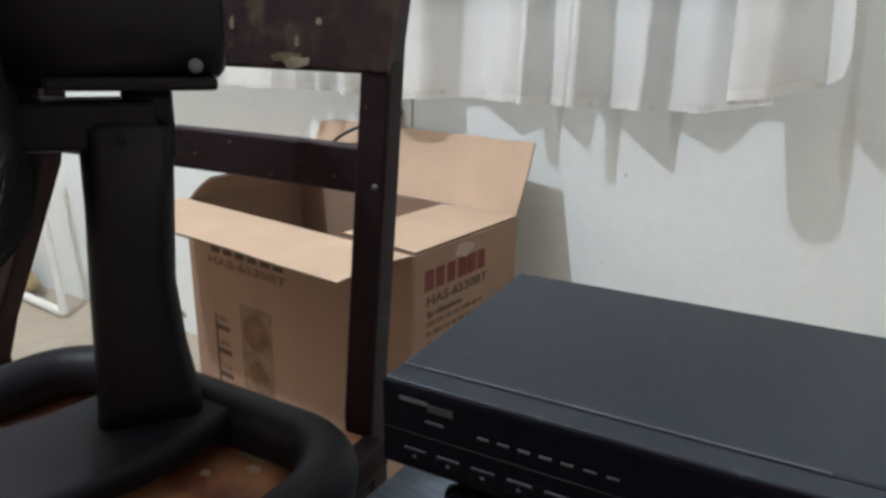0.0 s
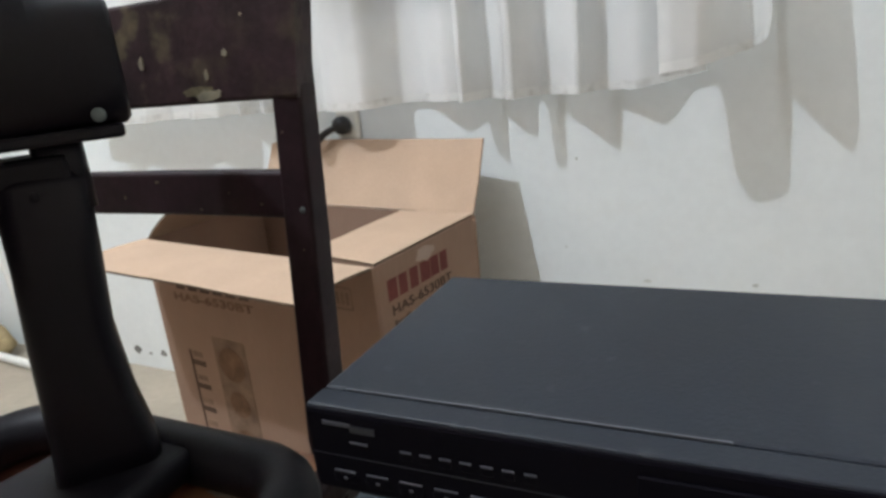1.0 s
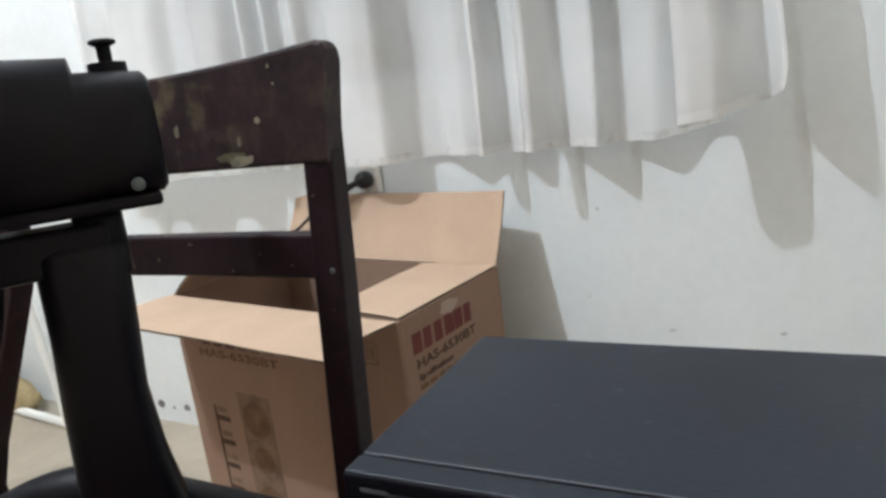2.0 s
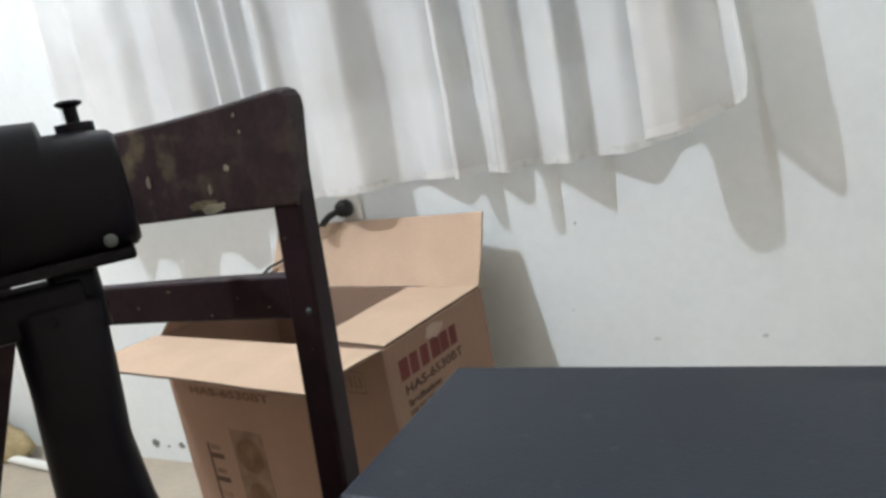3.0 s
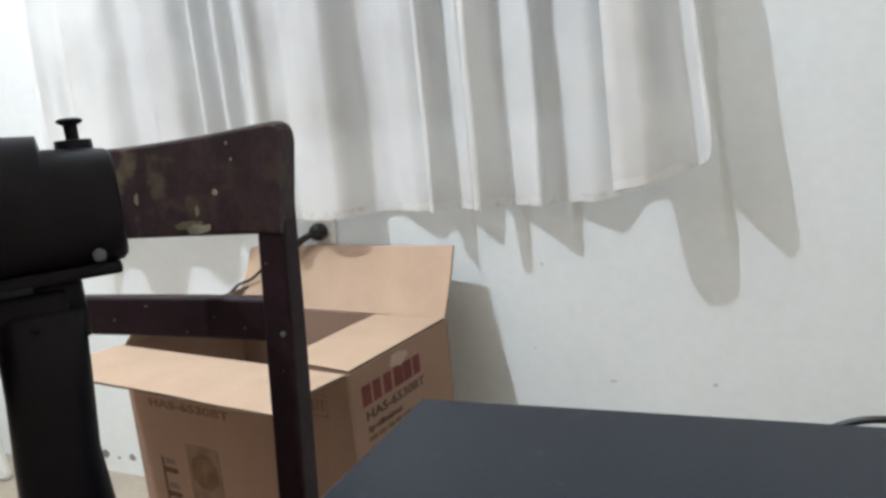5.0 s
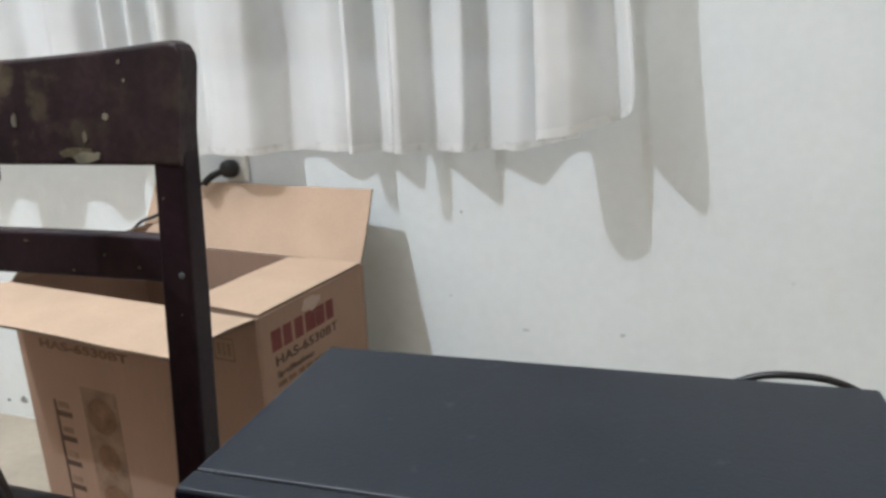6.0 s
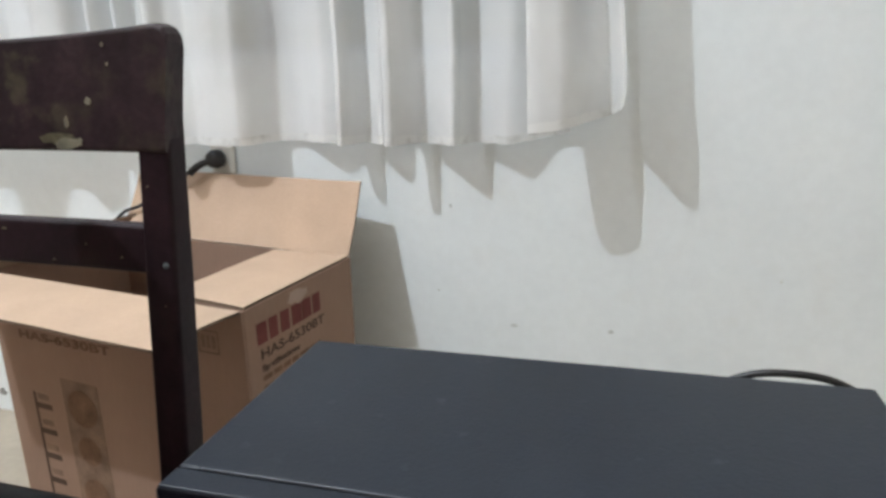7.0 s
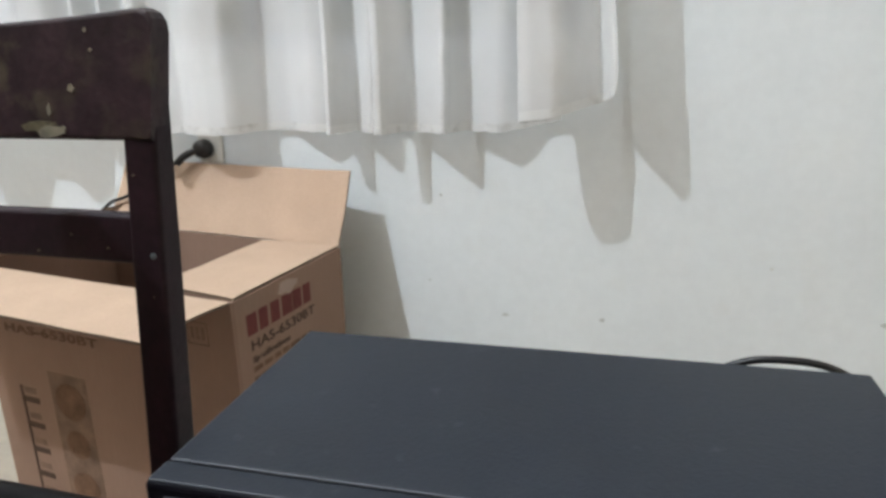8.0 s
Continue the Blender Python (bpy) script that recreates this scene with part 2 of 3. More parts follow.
def words(text, size, material, parent, m, name="lettering", label="", wide=1.0, bold=0.0006):
    cu = bpy.data.curves.new(name, "FONT")
    cu.body, cu.size, cu.extrude, cu.offset = text, size, 0.0002, bold
    cu.space_character = 1.05
    tmp = bpy.data.objects.new(name, cu)
    scene.collection.objects.link(tmp)
    bpy.context.view_layer.update()
    me = bpy.data.meshes.new_from_object(tmp.evaluated_get(bpy.context.evaluated_depsgraph_get()))
    bpy.data.objects.remove(tmp)
    me.transform(Matrix.Diagonal((wide, 1, 1, 1)))
    me.materials.clear()
    me.materials.append(material)
    ob = new(name, me)
    ob.parent = parent
    ob.matrix_basis = m
    if label:
        ob["label"] = label
    return ob


# ---- room ----
WY = 1.224
X0, X1, Y0, ZC = -2.85, 2.0, -2.2, 3.30
WIN = (-1.33, -0.02, 0.896, 1.86)
solid("floor", cuboid(X0 - 0.12, X1 + 0.12, Y0 - 0.12, WY + 0.14, -0.12, 0.0), FLOOR, "beige worn smooth cement floor", "floor", "structure")
solid("ceiling", cuboid(X0 - 0.12, X1 + 0.12, Y0 - 0.12, WY + 0.14, ZC, ZC + 0.1), CEIL, "unseen ceiling, toned warm for its bounced light", "ceiling", "structure")


def window_wall():
    bm = bmesh.new()
    xs = [X0 - 0.12, WIN[0], WIN[1], X1 + 0.12]
    zs = [0.0, WIN[2], WIN[3], ZC]
    grid = {}
    for k, y in enumerate((WY, WY + 0.14)):
        for i, x in enumerate(xs):
            for j, z in enumerate(zs):
                grid[i, j, k] = bm.verts.new((x, y, z))
    for k in (0, 1):
        for i in range(3):
            for j in range(3):
                if (i, j) != (1, 1):
                    bm.faces.new((grid[i, j, k], grid[i + 1, j, k], grid[i + 1, j + 1, k], grid[i, j + 1, k]))
    for a, b in (((1, 1), (2, 1)), ((2, 1), (2, 2)), ((2, 2), (1, 2)), ((1, 2), (1, 1))):
        bm.faces.new((grid[a[0], a[1], 0], grid[b[0], b[1], 0], grid[b[0], b[1], 1], grid[a[0], a[1], 1]))
    for i in range(3):
        for j in (0, 3):
            bm.faces.new((grid[i, j, 0], grid[i + 1, j, 0], grid[i + 1, j, 1], grid[i, j, 1]))
    for j in range(3):
        for i in (0, 3):
            bm.faces.new((grid[i, j, 0], grid[i, j + 1, 0], grid[i, j + 1, 1], grid[i, j, 1]))
    return bm


wall_n = solid("wall_north", window_wall(), WALL, "white painted plaster wall with small scuffs, behind the curtain", "wall", "structure")
solid("wall_west", cuboid(X0 - 0.12, X0, Y0, WY, 0, ZC), DIM_WALL, "unseen side wall, toned dark to cut bounced light", "wall", "structure")
solid("wall_east", cuboid(X1, X1 + 0.12, Y0, WY, 0, ZC), BOUNCE_WALL, "unseen side wall, toned pale to bounce light", "wall", "structure")
solid("wall_south", cuboid(X0 - 0.12, X1 + 0.12, Y0 - 0.12, Y0, 0, ZC), DIM_WALL, "unseen wall, toned dark to cut bounced light", "wall", "structure")

window = thing("window_1", "grey framed window behind the sheer curtain", "window", kind="structure")
wx0, wx1, wz0, wz1 = WIN
bm = bmesh.new()
for a, b, c, d in ((wx0, wx1, wz0, wz0 + 0.018), (wx0, wx1, wz1 - 0.04, wz1), (wx0, wx0 + 0.04, wz0 + 0.018, wz1 - 0.04), (wx1 - 0.04, wx1, wz0 + 0.018, wz1 - 0.04), (-0.70, -0.655, wz0 + 0.018, wz1 - 0.04)):
    cuboid(a, b, WY + 0.06, WY + 0.10, c, d, bm=bm)
part("window_frame", bm, FRAME_W, window)
for a, b in ((wx0 + 0.04, -0.70), (-0.655, wx1 - 0.04)):
    pane = part("pane", cuboid(a, b, WY + 0.078, WY + 0.082, wz0 + 0.018, wz1 - 0.04), GLASS, window)
    pane.visible_shadow = False

# small scuffs and specks on the wall
for x, z, w, h in ((-0.143, 0.377, 0.007, 0.0035), (0.041, 0.382, 0.005, 0.0035), (0.321, 0.502, 0.003, 0.003), (0.509, 0.414, 0.010, 0.005), (-0.269, 0.611, 0.0025, 0.003), (-0.296, 0.438, 0.003, 0.002), (-1.628, 0.054, 0.015, 0.013), (-1.521, 0.053, 0.013, 0.011), (-1.575, 0.047, 0.006, 0.004)):
    bm = bmesh.new()
    ring = [bm.verts.new((x + w * math.cos(a) * (0.8 + 0.4 * random.random()), WY - 0.0015, z + h * math.sin(a) * (0.7 + 0.5 * random.random()))) for a in (2 * math.pi * k / 9 for k in range(9))]
    bm.faces.new(ring)
    ext = bmesh.ops.extrude_face_region(bm, geom=bm.faces[:])
    for v in ext["geom"]:
        if isinstance(v, bmesh.types.BMVert):
            v.co.y += 0.0025
    part("scuff", bm, MARK if z > 0.1 else DARK_MARK, wall_n)

# lamp holder above the bulb, out of sight overhead
holder = thing("ceiling_lamp", "plain white ceiling lamp holder above the room", "lamp", pose(*LAMP))
part("holder", lathe([(0.012, 0.05), (0.022, 0.055), (0.024, 0.10), (0.05, 0.17), (0.05, ZC - LAMP[2])], 20), SOCKET, holder)

# ---- curtain ----
# fold crests and hollows at the hem: along the wall, distance from it
LEFT_FOLDS = [(-1.53, 0.070), (-1.467, 0.077), (-1.449, 0.125), (-1.404, 0.081), (-1.343, 0.085), (-1.336, 0.125), (-1.228, 0.123), (-1.189, 0.079), (-1.133, 0.080), (-1.095, 0.106), (-1.044, 0.093), (-1.017, 0.043),
              (-0.985, 0.085), (-0.965, 0.030), (-0.925, 0.078), (-0.905, 0.030), (-0.82, 0.124), (-0.798, 0.089), (-0.765, 0.075), (-0.725, 0.098), (-0.69, 0.104), (-0.655, 0.100), (-0.640, 0.082), (-0.618, 0.022)]
RIGHT_FOLDS = [(-0.598, 0.012), (-0.563, 0.010), (-0.504, 0.043), (-0.459, 0.032), (-0.466, 0.067), (-0.452, 0.083), (-0.440, 0.055), (-0.420, 0.022), (-0.380, 0.054), (-0.340, 0.010), (-0.332, 0.020), (-0.365, 0.086), (-0.350, 0.091), (-0.336, 0.055), (-0.310, 0.020),
               (-0.242, 0.073), (-0.232, 0.045), (-0.212, 0.020), (-0.145, 0.045)]
# the free edge, pulled outwards so that its hem rises: along the wall, distance from it, rise
EDGE_FOLDS = [(-0.076, 0.017, 0.011), (-0.042, 0.022, 0.018), (-0.092, 0.108, 0.020), (-0.097, 0.1430, 0.027), (-0.078, 0.1480, 0.030), (-0.044, 0.1395, 0.034),
              (-0.027, 0.120, 0.038), (0.004, 0.064, 0.043), (0.026, 0.050, 0.048), (0.038, 0.088, 0.056), (0.048, 0.123, 0.066), (0.052, 0.129, 0.090)]
FOLDS = [(x, d, 0.0) for x, d in LEFT_FOLDS + RIGHT_FOLDS] + EDGE_FOLDS


def fold_line():
    """The hem seen from above: soft bends with fairly flat panels between them."""
    steps = 7
    soft = smooth_line(FOLDS, steps)
    out = []
    for i, p in enumerate(soft):
        k, f = divmod(i, steps)
        a = Vector(FOLDS[k])
        b = Vector(FOLDS[min(k + 1, len(FOLDS) - 1)])
        out.append(p * 0.55 + (a + (b - a) * f / steps) * 0.45)
    return out


HEM = 0.732


def curtain_mesh():
    line = fold_line()
    rows = 46
    top = 1.94
    bm = bmesh.new()
    grid = []
    for j in range(rows + 1):
        f = j / rows
        row = []
        for p in line:
            hem = HEM + 0.012 * max(0, (p.x + 0.6)) + p.z + 0.004 * noise.noise((p.x * 9, 0, 3)) + 0.002 * noise.noise((p.x * 60, 0, 5))
            z = hem + 0.012 + (top - hem - 0.012) * f ** 1.25
            up = z - hem - 0.012
            x = p.x - 0.09 * up * min(1, max(0, p.x + 0.15) / 0.2) * (1 if up < 0.5 else 0.5 / up)
            deep = max(0.008, p.y)
            d = deep * (1 - 0.20 * min(1, up / 0.8)) + 0.010 * min(1, up / 0.8)
            wob = (0.006 * noise.noise((p.x * 7, z * 3.1, 1)) + 0.0026 * noise.noise((p.x * 26, z * 17, 4))) * min(1, up / 0.1)
            row.append(bm.verts.new((x + wob, WY - max(d + wob, 0.006), z)))
        grid.append(row)
    for a, b in zip(grid, grid[1:]):
        for i in range(len(a) - 1):
            bm.faces.new((a[i], a[i + 1], b[i + 1], b[i]))
    return bm


curtain = thing("curtain", "sheer white cotton curtain hanging in loose folds with a stained hem", "curtain")
cloth = part("cloth", curtain_mesh(), CURTAIN, curtain, smooth=True)
# sewn hem band, doubled cloth along the bottom
bm = bmesh.new()
prev = None
for p in fold_line():
    hem = HEM + 0.012 * max(0, (p.x + 0.6)) + p.z + 0.004 * noise.noise((p.x * 9, 0, 3)) + 0.002 * noise.noise((p.x * 60, 0, 5))
    d = max(0.008, p.y) + 0.0006
    pair = [bm.verts.new((p.x, WY - d, hem - 0.001)), bm.verts.new((p.x, WY - d, hem + 0.014 + 0.003 * noise.noise((p.x * 40, 1, 1))))]
    if prev:
        bm.faces.new((prev[0], pair[0], pair[1], prev[1]))
    prev = pair
part("hem", bm, HEMCLOTH, curtain, "stained double-stitched hem", smooth=True)
rod = thing("curtain_rod", "thin grey metal curtain rod above the window", "curtain rod")
part("bar", tube([(-1.62, WY - 0.075, 1.945), (0.16, WY - 0.075, 1.945)], 0.008), FRAME_W, rod)
for x in (-1.58, 0.12):
    part("bracket", tube([(x, WY, 1.945), (x, WY - 0.075, 1.945)], 0.006), FRAME_W, rod)

# ---- socket and plug ----
sock = thing("wall_socket", "small ivory wall socket under the curtain hem", "socket", pose(-0.758, WY, 0.694))
part("plate", cuboid(-0.030, 0.026, -0.009, 0, -0.034, 0.034, 0.004), SOCKET, sock)
plug = thing("power_plug", "black moulded power plug with its cord in the wall socket", "plug", pose(-0.768, WY - 0.009, 0.693))
part("plug_body", lathe([(0.012, 0.0), (0.019, -0.003), (0.0195, -0.014), (0.017, -0.024), (0.010, -0.029)], 24, "Y"), CORD, plug, smooth=True)
part("strain_relief", tube(smooth_line([(-0.008, -0.022, -0.002), (-0.032, -0.030, -0.013), (-0.05, -0.034, -0.028)], 6), 0.0075), CORD, plug, smooth=True)
part("cord", tube(smooth_line([(-0.045, -0.033, -0.024), (-0.11, -0.041, -0.052), (-0.177, -0.041, -0.098), (-0.235, -0.041, -0.123), (-0.29, -0.041, -0.20), (-0.31, -0.035, -0.45), (-0.32, -0.035, -0.66), (-0.34, -0.05, -0.6885)], 8), 0.0036), CORD, plug, smooth=True)

# ---- cardboard box ----
BW, BD, BH, FL, TH = 0.575, 0.304, 0.534, 0.150, 0.005
carton = thing("cardboard_box", "open brown cardboard loudspeaker carton with printed sides", "box", pose(-0.4630, 0.7945, 0, 0, 0, -7.1))
front = part("front_panel", cuboid(-BW, 0, 0, TH, 0.0, BH, 0.0012, 1), CARD_SHADED, carton)
side = part("side_panel", cuboid(-TH, 0, TH, BD - TH, 0.0, BH, 0.0012, 1), CARD_SHADED, carton)
part("side_panel", cuboid(-BW, -BW + TH, TH, BD - TH, 0.0, BH, 0.0012, 1), CARD_SHADED, carton)
part("back_panel", cuboid(-BW, 0, BD - TH, BD, 0.0, BH, 0.0012, 1), CARD_SHADED, carton)
part("bottom", cuboid(-BW + TH, -TH, TH, BD - TH, 0.002, 0.008), CARD_LIT, carton)


def flap(length, width, turn, at, bow=0.0, label=""):
    """A flap that lies along local -y from its hinge, with a slight bow and softly worn outer corners."""
    bm = bmesh.new()
    nx, ny = 14, 8
    grid = {}
    for k in (0, 1):
        for i in range(nx + 1):
            for j in range(ny + 1):
                u, v = i / nx, j / ny
                cut = 0.006 * v
                x = (u - 0.5) * (width - 2 * cut)
                y = -length * v + (0.002 * noise.noise((u * 9, at[0] * 5, 2)) if j == ny else 0)
                z = bow * math.sin(math.pi * v) + 0.0025 * noise.noise((u * 3, v * 2, at[1] * 9)) * v - (0.004 if k else 0)
                grid[i, j, k] = bm.verts.new((x, y, z))
    for k in (0, 1):
        for i in range(nx):
            for j in range(ny):
                bm.faces.new((grid[i, j, k], grid[i + 1, j, k], grid[i + 1, j + 1, k], grid[i, j + 1, k]))
    rim = [(i, 0) for i in range(nx)] + [(nx, j) for j in range(ny)] + [(i, ny) for i in range(nx, 0, -1)] + [(0, j) for j in range(ny, 0, -1)]
    for a, b in zip(rim, rim[1:] + rim[:1]):
        bm.faces.new((grid[a[0], a[1], 0], grid[b[0], b[1], 0], grid[b[0], b[1], 1], grid[a[0], a[1], 1])).material_index = 1
    ob = part("flap", bm, CARD_LIT, carton, label)
    ob.data.materials.append(CARD_EDGE)
    ob.matrix_basis = pose(*at) @ turn
    return ob


FRONT_DROOP, BACK_LEAN = 0.5, 28.0
flap(FL, BW - 0.004, pose(0, 0, 0, FRONT_DROOP), (-BW / 2, 0.002, BH + 0.001), 0.004, "front flap folded outwards")
flap(FL - 0.006, BW - 0.004, pose(0, 0, 0, -90 - BACK_LEAN), (-BW / 2, BD - 0.002, BH + 0.001), 0.003, "back flap standing up towards the wall")
flap(0.158, BD - 0.016, pose(0, 0, 0, 0, 0, -90) @ pose(0, 0, 0, 0), (-0.002, BD / 2, BH + 0.0045), 0.0015, "side flap folded inwards")
flap(0.078, BD - 0.022, pose(0, 0, 0, 0, 0, 90) @ pose(0, 0, 0, -38), (-BW + 0.003, BD / 2, BH + 0.002), 0.003, "short side flap half raised and leaning inwards")


def bar(x0, x1, z0, z1, material, parent, name="print", label=""):
    """A printed patch on the front panel."""
    return part(name, cuboid(x0, x1, -0.0006, 0.0006, z0, z1), material, parent, label)


def side_bar(y0, y1, z0, z1, material, parent, name="print", label=""):
    return part(name, cuboid(-0.0006, 0.0006, y0, y1, z0, z1), material, parent, label)


FACE = pose(0, 0, 0, 90, 0, 0)
SIDE = pose(0, 0, 0, 90, 0, 90)
words("HAS-6530BT", 0.022, INK_MID, front, pose(-0.514, -0.0004, 0.418) @ FACE, wide=1.85)
# brand mark as plain blocks, half hidden below the front flap
for k in range(6):
    x = -0.500 + k * 0.036
    bar(x, x + 0.026, 0.442, 0.492, INK_DARK, front, "brand_block")
# printed picture of a loudspeaker
pic = bar(-0.424, -0.334, 0.055, 0.352, INK_SOFT, carton, "printed_picture", "faded brown print of a loudspeaker")
for zc, r in ((0.300, 0.036), (0.215, 0.028), (0.125, 0.033)):
    part("printed_disc", lathe([(r, 0), (r, -0.0006)], 24, "Y", (-0.379, -0.0007, zc)), INK_MID, pic)
# feature list beside it
bar(-0.506, -0.500, 0.05, 0.312, INK_DARK, front)
for k in range(5):
    z = 0.295 - k * 0.052
    bar(-0.4995, -0.461, z - 0.015, z - 0.004, INK_DARK, front)
    bar(-0.494, -0.466, z + 0.004, z + 0.015, INK_SOFT, front)
# small printed stamp near the corner
for z in (0.459, 0.495):
    bar(-0.088, -0.048, z, z + 0.002, INK_SOFT, front)
for x in (-0.088, -0.050):
    bar(x, x + 0.002, 0.461, 0.495, INK_SOFT, front)
for k in range(3):
    bar(-0.081 + k * 0.010, -0.075 + k * 0.010, 0.468, 0.488, INK_SOFT, front)
# side print: red brand blocks, model name, lines of small type
for k in range(6):
    y = 0.030 + k * 0.0292
    side_bar(y, y + (0.0235, 0.021, 0.022, 0.027, 0.024, 0.021)[k], 0.469, 0.503, INK_RED, side, "brand_block")
words("HAS-6530BT", 0.022, INK_DARK, side, pose(0.0004, 0.034, 0.444) @ SIDE, wide=1.4)
words("Specifications:", 0.014, INK_DARK, side, pose(0.0004, 0.036, 0.424) @ SIDE, wide=1.15)
for k, n in enumerate((0.155, 0.135, 0.15, 0.12, 0.14)):
    z = 0.408 - k * 0.017
    y = 0.036
    while y < 0.036 + n:
        w = random.uniform(0.012, 0.028)
        side_bar(y, min(y + w, 0.036 + n), z, z + 0.008, INK_MID, side)
        y += w + 0.005
bm = bmesh.new()
torn = [bm.verts.new((0.0009, 0.137 + 0.030 * math.cos(a) * random.uniform(0.6, 1.1), 0.516 + 0.014 * math.sin(a) * random.uniform(0.5, 1.1))) for a in (2 * math.pi * k / 16 for k in range(16))]
skin = bm.faces.new(torn)
for v in bmesh.ops.extrude_face_region(bm, geom=[skin])["geom"]:
    if isinstance(v, bmesh.types.BMVert):
        v.co.x -= 0.0012
part("tape", bm, TAPE, carton, "torn remains of clear tape")

# ---- wooden chair ----
CH = pose(-0.2764, 0.4364, 0, 0, 0, 3.2)
RAKE, SHEAR, SEAT_Z, CHW = 0.06, 0.115, 0.493, 0.41
chair = thing("wooden_chair", "old dark varnished wooden chair with flaking paint on its crest rail", "chair", CH)


def post(side):
    """A back post: raked above the seat, splayed a little, rounded at the top."""
    rings = []
    for z, sx, sy in ((0.0, 0.013, 0.013), (0.30, 0.0145, 0.013), (0.45, 0.0148, 0.0138), (0.506, 0.0150, 0.014), (0.60, 0.0149, 0.0139), (0.66, 0.0148, 0.0138), (0.70, 0.0148, 0.0138), (0.88, 0.0142, 0.012), (0.900, 0.0135, 0.0115)):
        cx = -0.0095 + 0.032 * (z - 0.725)
        bend = 0.505 if side > 0 else 0.45
        cy = 0.0142 + (RAKE * (z - 0.725) if z > bend else RAKE * (bend - 0.725) + 0.12 * (bend - z))
        if side < 0:
            cx = -CHW - 0.028 + (0.198 * (z - 0.725) if z > 0.725 else 0.425 * (max(z, 0.47) - 0.725))
            if z < 0.725:
                cy = 0.0142 + 0.15 * (max(z, 0.45) - 0.725) + 0.10 * max(0, 0.45 - z)
        rings.append([Vector((cx + p.x, cy + p.z, z)) for p in rounded_ring(sx, sy, 0.004, 0, 4)])
    return loft(rings)


def rail(z0, z1, x0, x1, thick=0.010, dip=0.0, bow=0.008, n=28, corner=0.0, back=0.010):
    """A slat between the posts, gently curved back in plan; dip lowers the middle of its top edge, corner rounds its upper ends."""
    rings = []
    for i in range(n + 1):
        f = 0.5 - 0.5 * math.cos(math.pi * i / n)
        x = x0 + (x1 - x0) * f
        q = 4 * f * (1 - f)
        edge = min(x - x0, x1 - x)
        ztop = z1 - dip * q
        if corner and edge < corner:
            ztop -= corner - math.sqrt(corner ** 2 - (corner - edge) ** 2)
        ring = []
        for p in rounded_ring(thick, (ztop - z0) / 2, 0.004, 0, 3):
            z = (z0 + ztop) / 2 + p.z
            ring.append(Vector((x + SHEAR * (z - 0.725), back + RAKE * (z - 0.725) + bow * q + p.x, z)))
        rings.append(ring)
    return loft(rings)


part("back_post", post(1), WOOD, chair)
part("back_post", post(-1), WOOD, chair)
crest = part("crest_rail", rail(0.8155, 0.9145, -CHW - 0.026, -0.0035, thick=0.0115, dip=0.010, corner=0.016), WOOD_WORN, chair, "wide crest rail with flaked and stained paint")
part("lower_rail", rail(0.716, 0.7565, -CHW - 0.020, -0.022, thick=0.008), WOOD, chair)
bm = cuboid(-CHW + 0.010, 0.015, -0.405, -0.008, SEAT_Z - 0.026, SEAT_Z, 0.008, 3)
seat = part("seat", bm, SEAT, chair, "worn reddish brown wooden seat")
for x, y, w, d in ((-0.073, -0.086, 0.019, 0.005), (-0.063, -0.099, 0.008, 0.006), (-0.135, -0.090, 0.007, 0.009), (-0.095, -0.122, 0.006, 0.005)):
    part("bare_chip", loft([[Vector((x + w * r * math.cos(a), y + d * r * math.sin(a), z)) for a, r in ((2 * math.pi * k / 11, (1.0, 0.7, 0.95, 0.6)[k % 4]) for k in range(11))] for z in (SEAT_Z - 0.001, SEAT_Z + 0.0006)]), BARE, seat)
# strip added to darken the right side of the seat
part("seat_edge", cuboid(-0.010, 0.0156, -0.4045, -0.0075, SEAT_Z - 0.0265, SEAT_Z + 0.0016, 0.004, 2), WOOD, seat, "dark strip along the right side of the seat")
part("apron", cuboid(-CHW + 0.01, -0.002, -0.405, -0.385, 0.415, SEAT_Z - 0.026), WOOD, chair)
for x in (-CHW + 0.012, -0.018):
    part("apron", cuboid(x - 0.009, x + 0.009, -0.384, -0.045, 0.415, SEAT_Z - 0.026), WOOD, chair)
for x in (-CHW, -0.012):
    part("front_leg", loft([[Vector((x + p.x, -0.395 + p.z, z)) for p in rounded_ring(w, w, 0.004, 0, 3)] for z, w in ((0.0, 0.014), (0.25, 0.018), (SEAT_Z - 0.026, 0.020))]), WOOD, chair)
    part("stretcher", tube([(x, -0.395, 0.17), (x - 0.002, -0.045, 0.17)], 0.010), WOOD, chair)
# chips of bare wood on the crest rail and posts
for x, z, w, h in ((-0.099, 0.8215, 0.013, 0.005), (-0.088, 0.823, 0.007, 0.004), (-0.0984, 0.8388, 0.0022, 0.0055), (-0.0766, 0.8553, 0.0028, 0.0036), (-0.0626, 0.8984, 0.0012, 0.002), (-0.1724, 0.8531, 0.003, 0.007), (-0.0578, 0.8839, 0.0013, 0.0015)):
    f = (x + CHW + 0.018) / (CHW + 0.0145)
    x += SHEAR * (z - 0.725)
    y = 0.010 - 0.0115 + RAKE * (z - 0.725) + 0.008 * 4 * f * (1 - f)
    bm = bmesh.new()
    ring = [bm.verts.new((x + w * math.cos(a) * random.uniform(0.6, 1.1), y + RAKE * h * math.sin(a), z + h * math.sin(a) * random.uniform(0.6, 1.1))) for a in (2 * math.pi * k / 11 for k in range(11))]
    cap = bm.faces.new(ring)
    for v in bmesh.ops.extrude_face_region(bm, geom=[cap])["geom"]:
        if isinstance(v, bmesh.types.BMVert):
            v.co.y -= 0.0014
    part("bare_chip", bm, PALE, crest)
